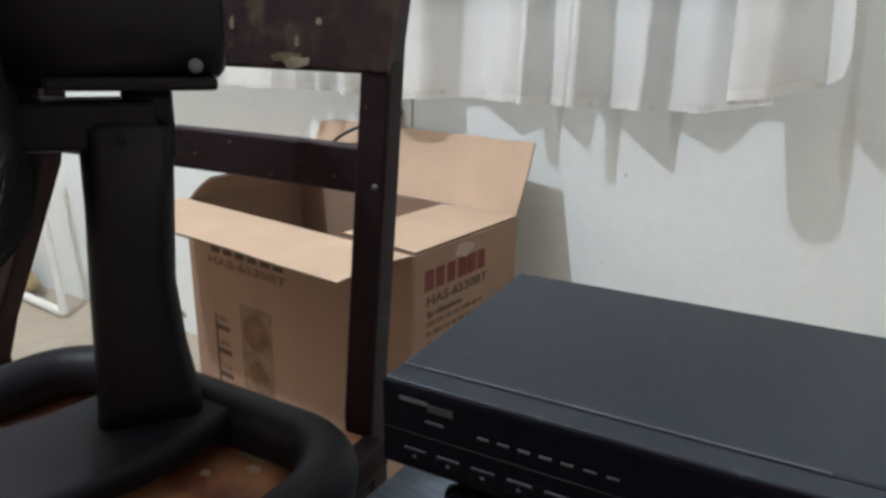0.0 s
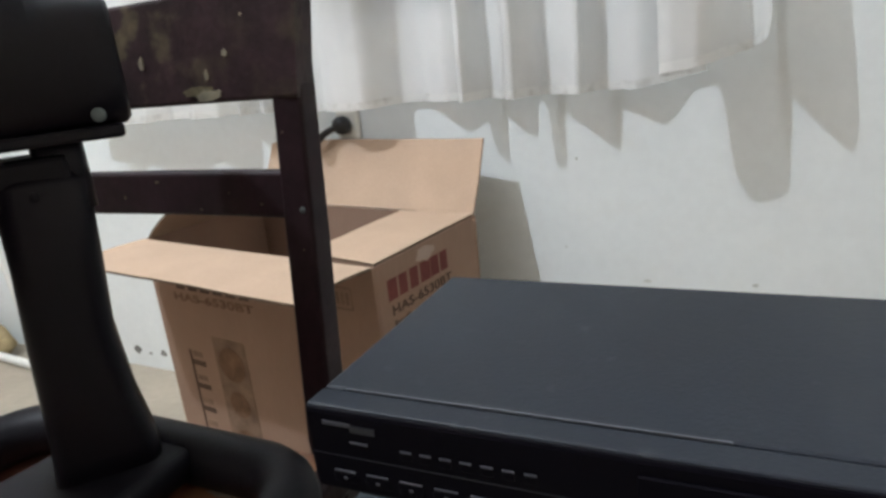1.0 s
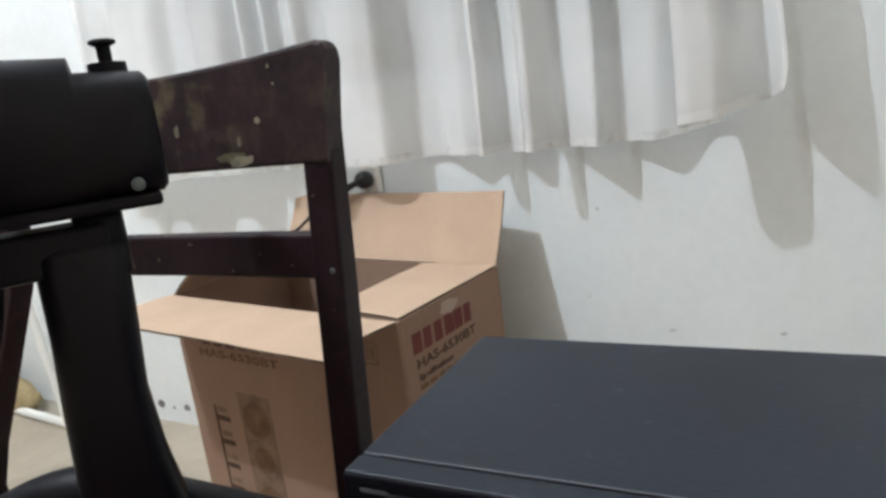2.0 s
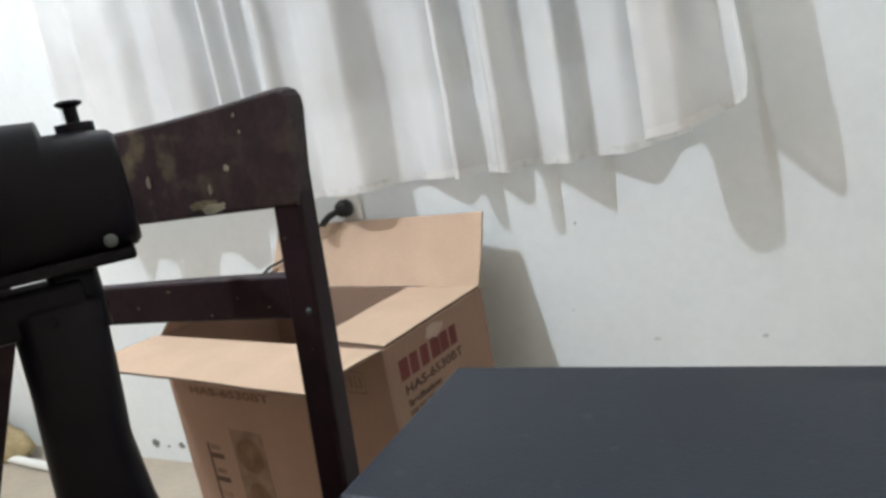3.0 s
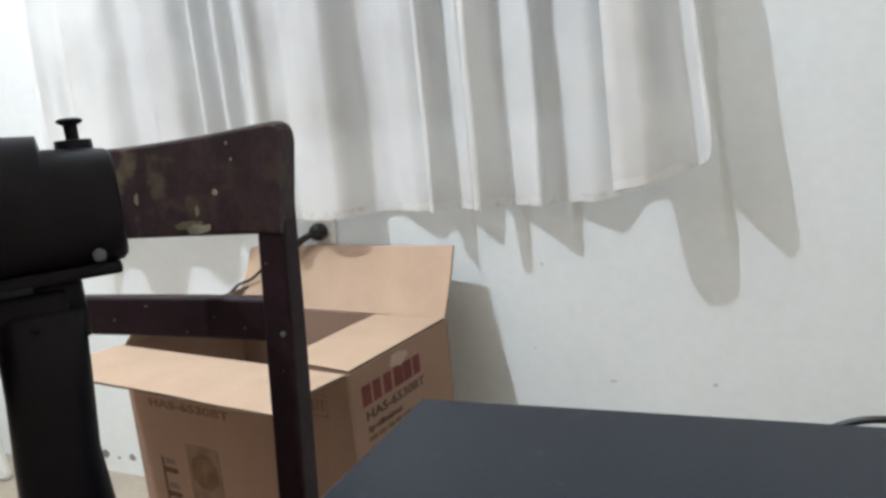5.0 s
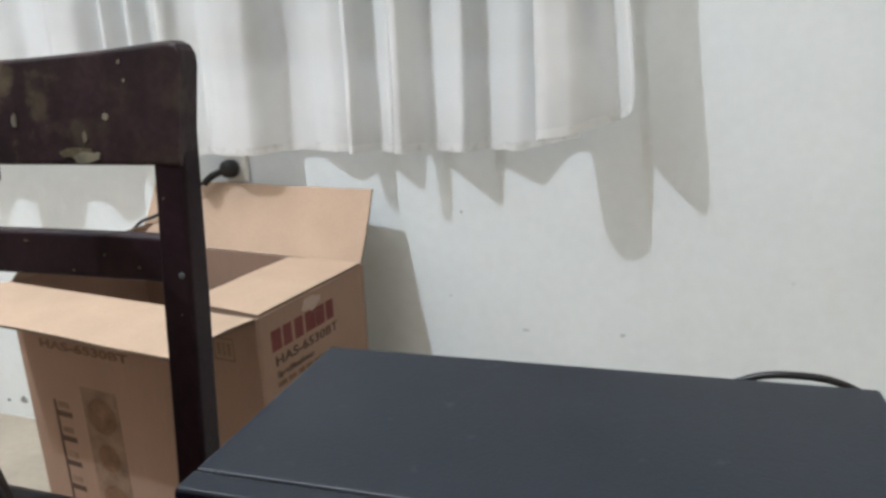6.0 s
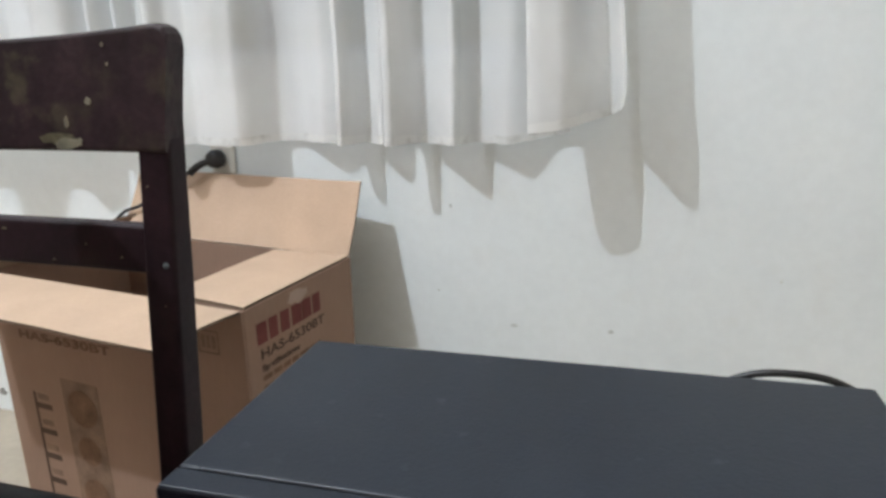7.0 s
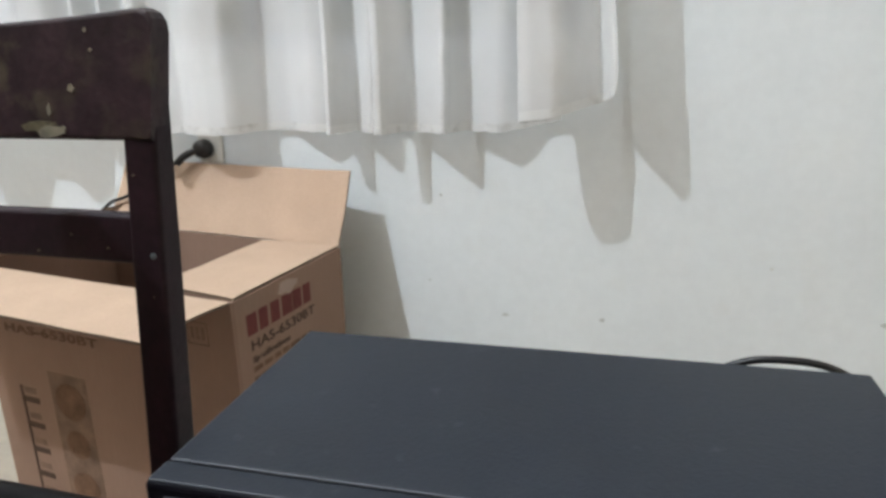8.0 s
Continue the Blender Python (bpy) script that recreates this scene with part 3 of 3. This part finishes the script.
# flecks where the varnish has been knocked off the lower rail and the near post
for x, z, w, h in ((-0.262, 0.741, 0.0022, 0.0018), (-0.214, 0.733, 0.0014, 0.0022), (-0.171, 0.7475, 0.003, 0.0012), (-0.118, 0.7225, 0.0016, 0.0014), (-0.084, 0.738, 0.0012, 0.0012), (-0.047, 0.7285, 0.0018, 0.001)):
    f = (x + CHW + 0.020) / (CHW - 0.002)
    x += SHEAR * (z - 0.725)
    y = 0.010 - 0.008 + RAKE * (z - 0.725) + 0.008 * 4 * f * (1 - f)
    part("bare_chip", loft([[Vector((x + w * r * math.cos(a), y + RAKE * h * r * math.sin(a) - lift, z + h * r * math.sin(a))) for a, r in ((2 * math.pi * k / 9, (1.0, 0.7, 0.9)[k % 3]) for k in range(9))] for lift in (-0.001, 0.0008)]), OLIVE, chair)
for z, off, w, h in ((0.868, 0.0135, 0.0008, 0.003), (0.789, -0.006, 0.0010, 0.0008), (0.690, 0.004, 0.0008, 0.0010)):
    x = -0.0095 + 0.032 * (z - 0.725) + off
    y = 0.0142 + RAKE * (z - 0.725) - 0.0137
    part("bare_chip", loft([[Vector((x + w * r * math.cos(a), y + RAKE * h * r * math.sin(a) - lift, z + h * r * math.sin(a))) for a, r in ((2 * math.pi * k / 9, (1.0, 0.7, 0.9)[k % 3]) for k in range(9))] for lift in (-0.0012, 0.0006)]), OLIVE, chair)
# patch where the top coat has gone down to the undercoat
for x, z, w, h in ((-0.106, 0.8256, 0.018, 0.0055),):
    f = (x + CHW + 0.018) / (CHW + 0.0145)
    x += SHEAR * (z - 0.725)
    y = 0.010 - 0.0112 + RAKE * (z - 0.725) + 0.008 * 4 * f * (1 - f)
    bm = bmesh.new()
    ring = [bm.verts.new((x + w * math.cos(a) * k, y + RAKE * h * math.sin(a) * k, z + h * math.sin(a) * k)) for a, k in ((2 * math.pi * i / 17, random.uniform(0.55, 1.1)) for i in range(17))]
    cap = bm.faces.new(ring)
    for v in bmesh.ops.extrude_face_region(bm, geom=[cap])["geom"]:
        if isinstance(v, bmesh.types.BMVert):
            v.co.y -= 0.0012
    part("worn_patch", bm, OLIVE, crest)
for x, z in ((-0.003, 0.7245),):
    part("screw", lathe([(0.0028, 0), (0.0028, -0.0014), (0.001, -0.002)], 12, "Y", (x, RAKE * (z - 0.725) + 0.0015, z)), GREY_SCREW, chair)

# ---- table fan on the chair seat ----
fan = thing("table_fan", "black plastic table fan with open base, standing on the chair", "fan", pose(-0.42, 0.318, SEAT_Z))
ring = [(p.x + 0.003, p.z - 0.102, 0.0250) for p in rounded_ring(0.174, 0.142, 0.060, 0, 10)]
base = part("base", tube(ring, 0.025, 14, True), BLACK_SAT, fan, smooth=True)
foot = loft([rounded_ring(0.062, 0.014, 0.012, 0.045, 4, 0, 0.030), rounded_ring(0.066, 0.014, 0.012, -0.06, 4, -0.01, 0.030), rounded_ring(0.070, 0.013, 0.012, -0.16, 4, -0.045, 0.028), rounded_ring(0.072, 0.013, 0.012, -0.215, 4, -0.06, 0.026)])
part("base_bridge", foot, BLACK_SAT, fan, smooth=True)
rings = []
for z, w, d, dx in ((0.036, 0.042, 0.036, -0.004), (0.06, 0.0395, 0.032, -0.004), (0.10, 0.0352, 0.029, -0.006), (0.16, 0.0318, 0.027, -0.0065), (0.22, 0.0320, 0.026, -0.002), (0.282, 0.033, 0.026, 0.001), (0.290, 0.029, 0.022, 0.001)):
    rings.append([Vector((p.x + dx, p.z, z)) for p in rounded_ring(w, d, 0.016, 0, 5)])
column = part("column", loft(rings), BLACK, fan, smooth=True)
column.matrix_basis = pose(-0.007, -0.002, 0, 0, 0, 54)
part("column_screw", lathe([(0.0038, 0), (0.0038, -0.0018), (0.0015, -0.0024)], 14, "Y", (-0.003, -0.0275, 0.276)), BLACK_SAT, column)
# motor head, laid along its own y axis
HEAD = pose(0.039, 0.056, 0.365, 0, 0, 180 - 37.3)
head = part("motor_housing", loft([oval_ring(w, h, 3.2, y, 40, dz) for y, w, h, r, dz in
                                   ((0.0, 0.042, 0.042, 0.008, 0), (0.004, 0.046, 0.046, 0.009, 0), (0.02, 0.047, 0.048, 0.011, 0), (0.050, 0.048, 0.049, 0.014, 0), (0.0515, 0.048, 0.0550, 0.016, 0.005), (0.135, 0.053, 0.0595, 0.022, 0.005), (0.150, 0.045, 0.050, 0.026, 0.005))]), BLACK, fan, smooth=True)
head.matrix_basis = HEAD
part("lower_lip", cuboid(-0.041, 0.041, 0.007, 0.12, -0.054, -0.044, 0.003), BLACK, head)
part("knob_collar", lathe([(0.014, 0.044), (0.014, 0.0545), (0.011, 0.055)], 20, "Z", (0, 0.025, 0)), BLACK, head)
part("oscillation_knob", lathe([(0.005, 0.055), (0.0052, 0.0665), (0.0098, 0.0690), (0.0098, 0.0710), (0.007, 0.0722)], 20, "Z", (0, 0.025, 0)), BLACK_SAT, head, "pull knob")
part("cover_screw", lathe([(0.005, 0), (0.005, -0.002), (0.0025, -0.003)], 16, "X", (-0.0465, 0.022, -0.036)), GREY_SCREW, head)
part("neck", loft([[Vector((p.x, 0.056 + p.z, z)) for p in rounded_ring(w, 0.018, 0.01, 0, 4)] for z, w in ((-0.105, 0.018), (-0.070, 0.017), (-0.045, 0.019))]), BLACK, head, smooth=True)
part("swivel_bracket", cuboid(-0.022, 0.022, 0.05, 0.15, -0.098, -0.062, 0.004, 2), BLACK, head)
# guard: rim, rings and spokes of wire; three blades within
GR, GY = 0.180, 0.176
guard = part("guard_rim", tube([(GR * math.cos(2 * math.pi * k / 64), GY, GR * math.sin(2 * math.pi * k / 64)) for k in range(64)], 0.0075, 8, True), BLACK, fan, smooth=True)
guard.matrix_basis = HEAD
bm = bmesh.new()
for sign in (-1, 1):
    tube([(0.045, GY + sign * 0.030, 0), (0.105, GY + sign * 0.032, 0), (0.164, GY + sign * 0.018, 0), (GR, GY, 0)], 0.0011, 5, bm=bm)
wire = part("wire", bm, BLACK_SAT, guard)
for k in range(1, 60):
    w = new("wire", wire.data)
    w.parent = guard
    w.matrix_basis = pose(0, 0, 0, 0, 6 * k, 0)
for k in range(3):
    a0 = 2 * math.pi * k / 3
    bm = bmesh.new()
    cols = []
    for i in range(9):
        r = 0.04 + 0.125 * i / 8
        cols.append([bm.verts.new((r * math.cos(a0 + t * (0.5 + 0.5 * i / 8)), GY + 0.014 * t + off, r * math.sin(a0 + t * (0.5 + 0.5 * i / 8)))) for off in (0.0, 0.002) for t in (-0.8, -0.3, 0.3, 0.8)])
    for p, q in zip(cols, cols[1:]):
        for i in range(3):
            bm.faces.new((p[i], p[i + 1], q[i + 1], q[i]))
            bm.faces.new((p[i + 4], p[i + 5], q[i + 5], q[i + 4]))
        bm.faces.new((p[0], p[4], q[4], q[0]))
        bm.faces.new((p[3], p[7], q[7], q[3]))
    part("blade", bm, BLACK_SAT, guard, smooth=True)
# fine mesh net drawn over the back of the guard, strand by strand in one sheet
bm = bmesh.new()
NET = [(0.050, GY - 0.034), (0.108, GY - 0.035), (0.145, GY - 0.030), (0.168, GY - 0.020), (0.184, GY - 0.004), (0.189, GY + 0.012)]
line = smooth_line([(r, y, 0) for r, y in NET], 5)
for k in range(180):
    a = 2 * math.pi * k / 180
    for turn in (-1, 1):
        tube([(p.x * math.cos(a + turn * 0.35 * i / len(line)), p.y - 0.0015, p.x * math.sin(a + turn * 0.35 * i / len(line))) for i, p in enumerate(line)], 0.00036, 3, bm=bm)
part("mesh_net", bm, NETTING, guard, "fine grey dust net stretched over the guard")
part("hub", lathe([(0.045, 0.145), (0.045, GY + 0.02), (0.03, GY + 0.035)], 24, "Y"), BLACK_SAT, guard, smooth=True)

# ---- table with the disc player ----
TABLE_Z = 0.485
table = thing("side_table", "small table under a blue-grey striped cloth beside the chair", "table", pose(-0.1335, 0.2429, 0, 0, 0, 1.5))
OUTLINE = ((-0.108, -0.10), (0.62, -0.10), (0.62, 0.26), (-0.092, 0.26), (-0.092, 0.131), (-0.108, 0.131))
part("tabletop", loft([[Vector((x, y, z)) for x, y in OUTLINE] for z in (TABLE_Z - 0.022, TABLE_Z - 0.0015)]), WOOD, table)
for x in (-0.065, 0.58):
    for y in (-0.07, 0.22):
        part("leg", loft([[Vector((x + p.x, y + p.z, z)) for p in rounded_ring(w, w, 0.004, 0, 3)] for z, w in ((0, 0.014), (TABLE_Z - 0.022, 0.020))]), WOOD, table)
cloth_ob = thing("tablecloth", "blue-grey striped cloth lying on the side table", "tablecloth", pose(-0.1335, 0.2429, TABLE_Z, 0, 0, 1.5))
bm = bmesh.new()
nx, ny = 60, 30
g = {}
for i in range(nx + 1):
    for j in range(ny + 1):
        x = -0.112 + 0.740 * i / nx
        deep = 0.275 if x > -0.097 else 0.140
        y = -0.11 + (deep + 0.11) * j / ny
        inside = -0.108 < x < 0.62 and -0.10 < y < deep - 0.009
        z = 0.0006 + (0.0012 * abs(noise.noise((x * 14, y * 30, 0))) if inside else -0.02)
        g[i, j] = bm.verts.new((x, y, z))
for i in range(nx):
    for j in range(ny):
        bm.faces.new((g[i, j], g[i + 1, j], g[i + 1, j + 1], g[i, j + 1]))
part("cloth_sheet", bm, CLOTH, cloth_ob, smooth=True)

DW, DD, DH = 0.372, 0.180, 0.049
DZ = 0.6805
player = thing("disc_player", "black slim disc player with a dark steel cover and front buttons", "disc player", pose(-0.1335, 0.2429, DZ - DH, 0, -0.4, 1.5))
part("cover", cuboid(0, DW, 0.010, DD, 0.003, DH, 0.0022, 2), METAL_TOP, player, "dark blue-grey steel cover with fine dust")
panel = part("front_fascia", cuboid(-0.001, DW + 0.001, -0.008, 0.0095, 0.0, DH - 0.0015, 0.0025, 2), PANEL, player, "glossy black front panel")
part("fascia_lip", cuboid(0.0, DW, -0.0065, 0.0098, DH - 0.003, DH - 0.0004, 0.0012, 2), METAL_TOP, player)
part("cover_edge", cuboid(0.014, 0.20, 0.0100, 0.0112, DH - 0.0006, DH + 0.0003), EDGE_METAL, player, "thin bright line along the front edge of the cover")
part("disc_tray", cuboid(0.165, 0.290, -0.0095, -0.0075, 0.026, 0.040, 0.0008, 1), PANEL, panel)
part("seam", cuboid(0.001, DW - 0.001, -0.0083, -0.0078, 0.0215, 0.0219), BADGE, panel)
part("maker_mark", cuboid(0.010, 0.026, -0.0086, -0.0078, 0.0392, 0.0412), SILVER_INK, panel, "small pale maker's mark")
part("display_badge", cuboid(0.026, 0.040, -0.0086, -0.0078, 0.0365, 0.0402), BADGE, panel)
part("power_mark", cuboid(0.025, 0.035, -0.0086, -0.0078, 0.0300, 0.0311), SILVER_INK, panel)
for k in range(7):
    x = 0.0535 + k * 0.0104
    part("button_mark", cuboid(x, x + 0.0058, -0.0088, -0.0078, 0.0300, 0.0307), SILVER_INK, panel)
    part("button", cuboid(x, x + 0.0058, -0.0084, -0.0078, 0.0255, 0.0290, 0.0002, 1), PANEL, panel)
for k in range(6):
    x = 0.012 + k * 0.0189
    part("button", cuboid(x, x + 0.0145, -0.0085, -0.0078, 0.0060, 0.0115, 0.0003, 1), PANEL, panel)
    part("button_mark", cuboid(x + 0.001, x + 0.0132, -0.0088, -0.0078, 0.0126, 0.0132), SILVER_INK, panel)
    part("button_mark", cuboid(x + 0.0060, x + 0.0080, -0.0089, -0.0083, 0.0083, 0.0096), SILVER_INK, panel)
for x in (0.050, DW - 0.05):
    for y in (0.025, DD - 0.025):
        part("foot", lathe([(0.010, -0.006), (0.011, 0.004)], 16, "Z", (x, y, 0)), CORD, player)

UNIT_H = DZ - DH - 0.006 - TABLE_Z - 0.002
unit = thing("audio_unit", "black box-shaped audio unit under the disc player", "audio unit", pose(-0.1335, 0.2429, TABLE_Z + 0.002, 0, 0, 1.5))
part("casing", cuboid(0.036, DW - 0.036, 0.004, DD - 0.006, 0.008, UNIT_H, 0.003, 2), BLACK_SAT, unit)
part("front_panel", cuboid(0.034, DW - 0.034, -0.006, 0.0035, 0.006, UNIT_H - 0.001, 0.003, 2), PANEL, unit)
for x in (0.06, DW - 0.06):
    for y in (0.03, DD - 0.03):
        part("foot", lathe([(0.010, 0), (0.010, 0.008)], 14, "Z", (x, y, 0)), CORD, unit)
cable = thing("black_cable", "thick black cable looping up behind the disc player", "cable", pose(0, 0, 0))
part("cable_core", tube(smooth_line([(0.10, 0.470, 0.489), (0.115, 0.468, 0.60), (0.138, 0.462, 0.650), (0.163, 0.458, 0.6705), (0.190, 0.456, 0.6765), (0.220, 0.457, 0.6725), (0.252, 0.459, 0.652), (0.275, 0.463, 0.62), (0.285, 0.47, 0.489)], 8), 0.0026), CORD, cable, smooth=True)
tray = thing("yellow_box", "tall yellow plastic box beside the disc player", "box", pose(-0.1335, 0.2429, TABLE_Z + 0.002, 0, 0, 1.5))
part("shell", cuboid(0.388, 0.446, 0.10, 0.195, 0, 0.165, 0.004, 2), YELLOW, tray)
part("lid", cuboid(0.3875, 0.447, 0.099, 0.196, 0.1655, 0.180, 0.002, 2), YELLOW, tray)

# ---- far corner: white stand and sack ----
stand = thing("white_stand", "white painted metal floor stand near the wall", "stand", pose(-1.907, 1.10, 0))
part("floor_bar", tube([(0, 0, 0.014), (-0.40, 0.03, 0.014)], 0.014, 12), WHITE_METAL, stand)
part("leg", tube([(0.0, 0, 0.014), (-0.062, 0.0, 0.56)], 0.013, 12), WHITE_METAL, stand)
part("leg", tube([(-0.40, 0.03, 0.014), (-0.375, 0.03, 0.56)], 0.013, 12), WHITE_METAL, stand)
sack = lathe([(0.02, 0.0), (0.11, 0.005), (0.13, 0.04), (0.11, 0.09), (0.06, 0.12), (0.01, 0.125)], 24)
for v in sack.verts:
    v.co += Vector((noise.noise(v.co * 14), noise.noise(v.co * 14 + Vector((5, 0, 0))), 0)) * 0.015
    v.co.x *= 1.6
    v.co.y *= 0.42
solid("ochre_sack", sack, BROWN_BAG, "crumpled ochre sack lying on the floor by the wall", "sack", smooth=True, m=pose(-2.33, 1.145, 0))
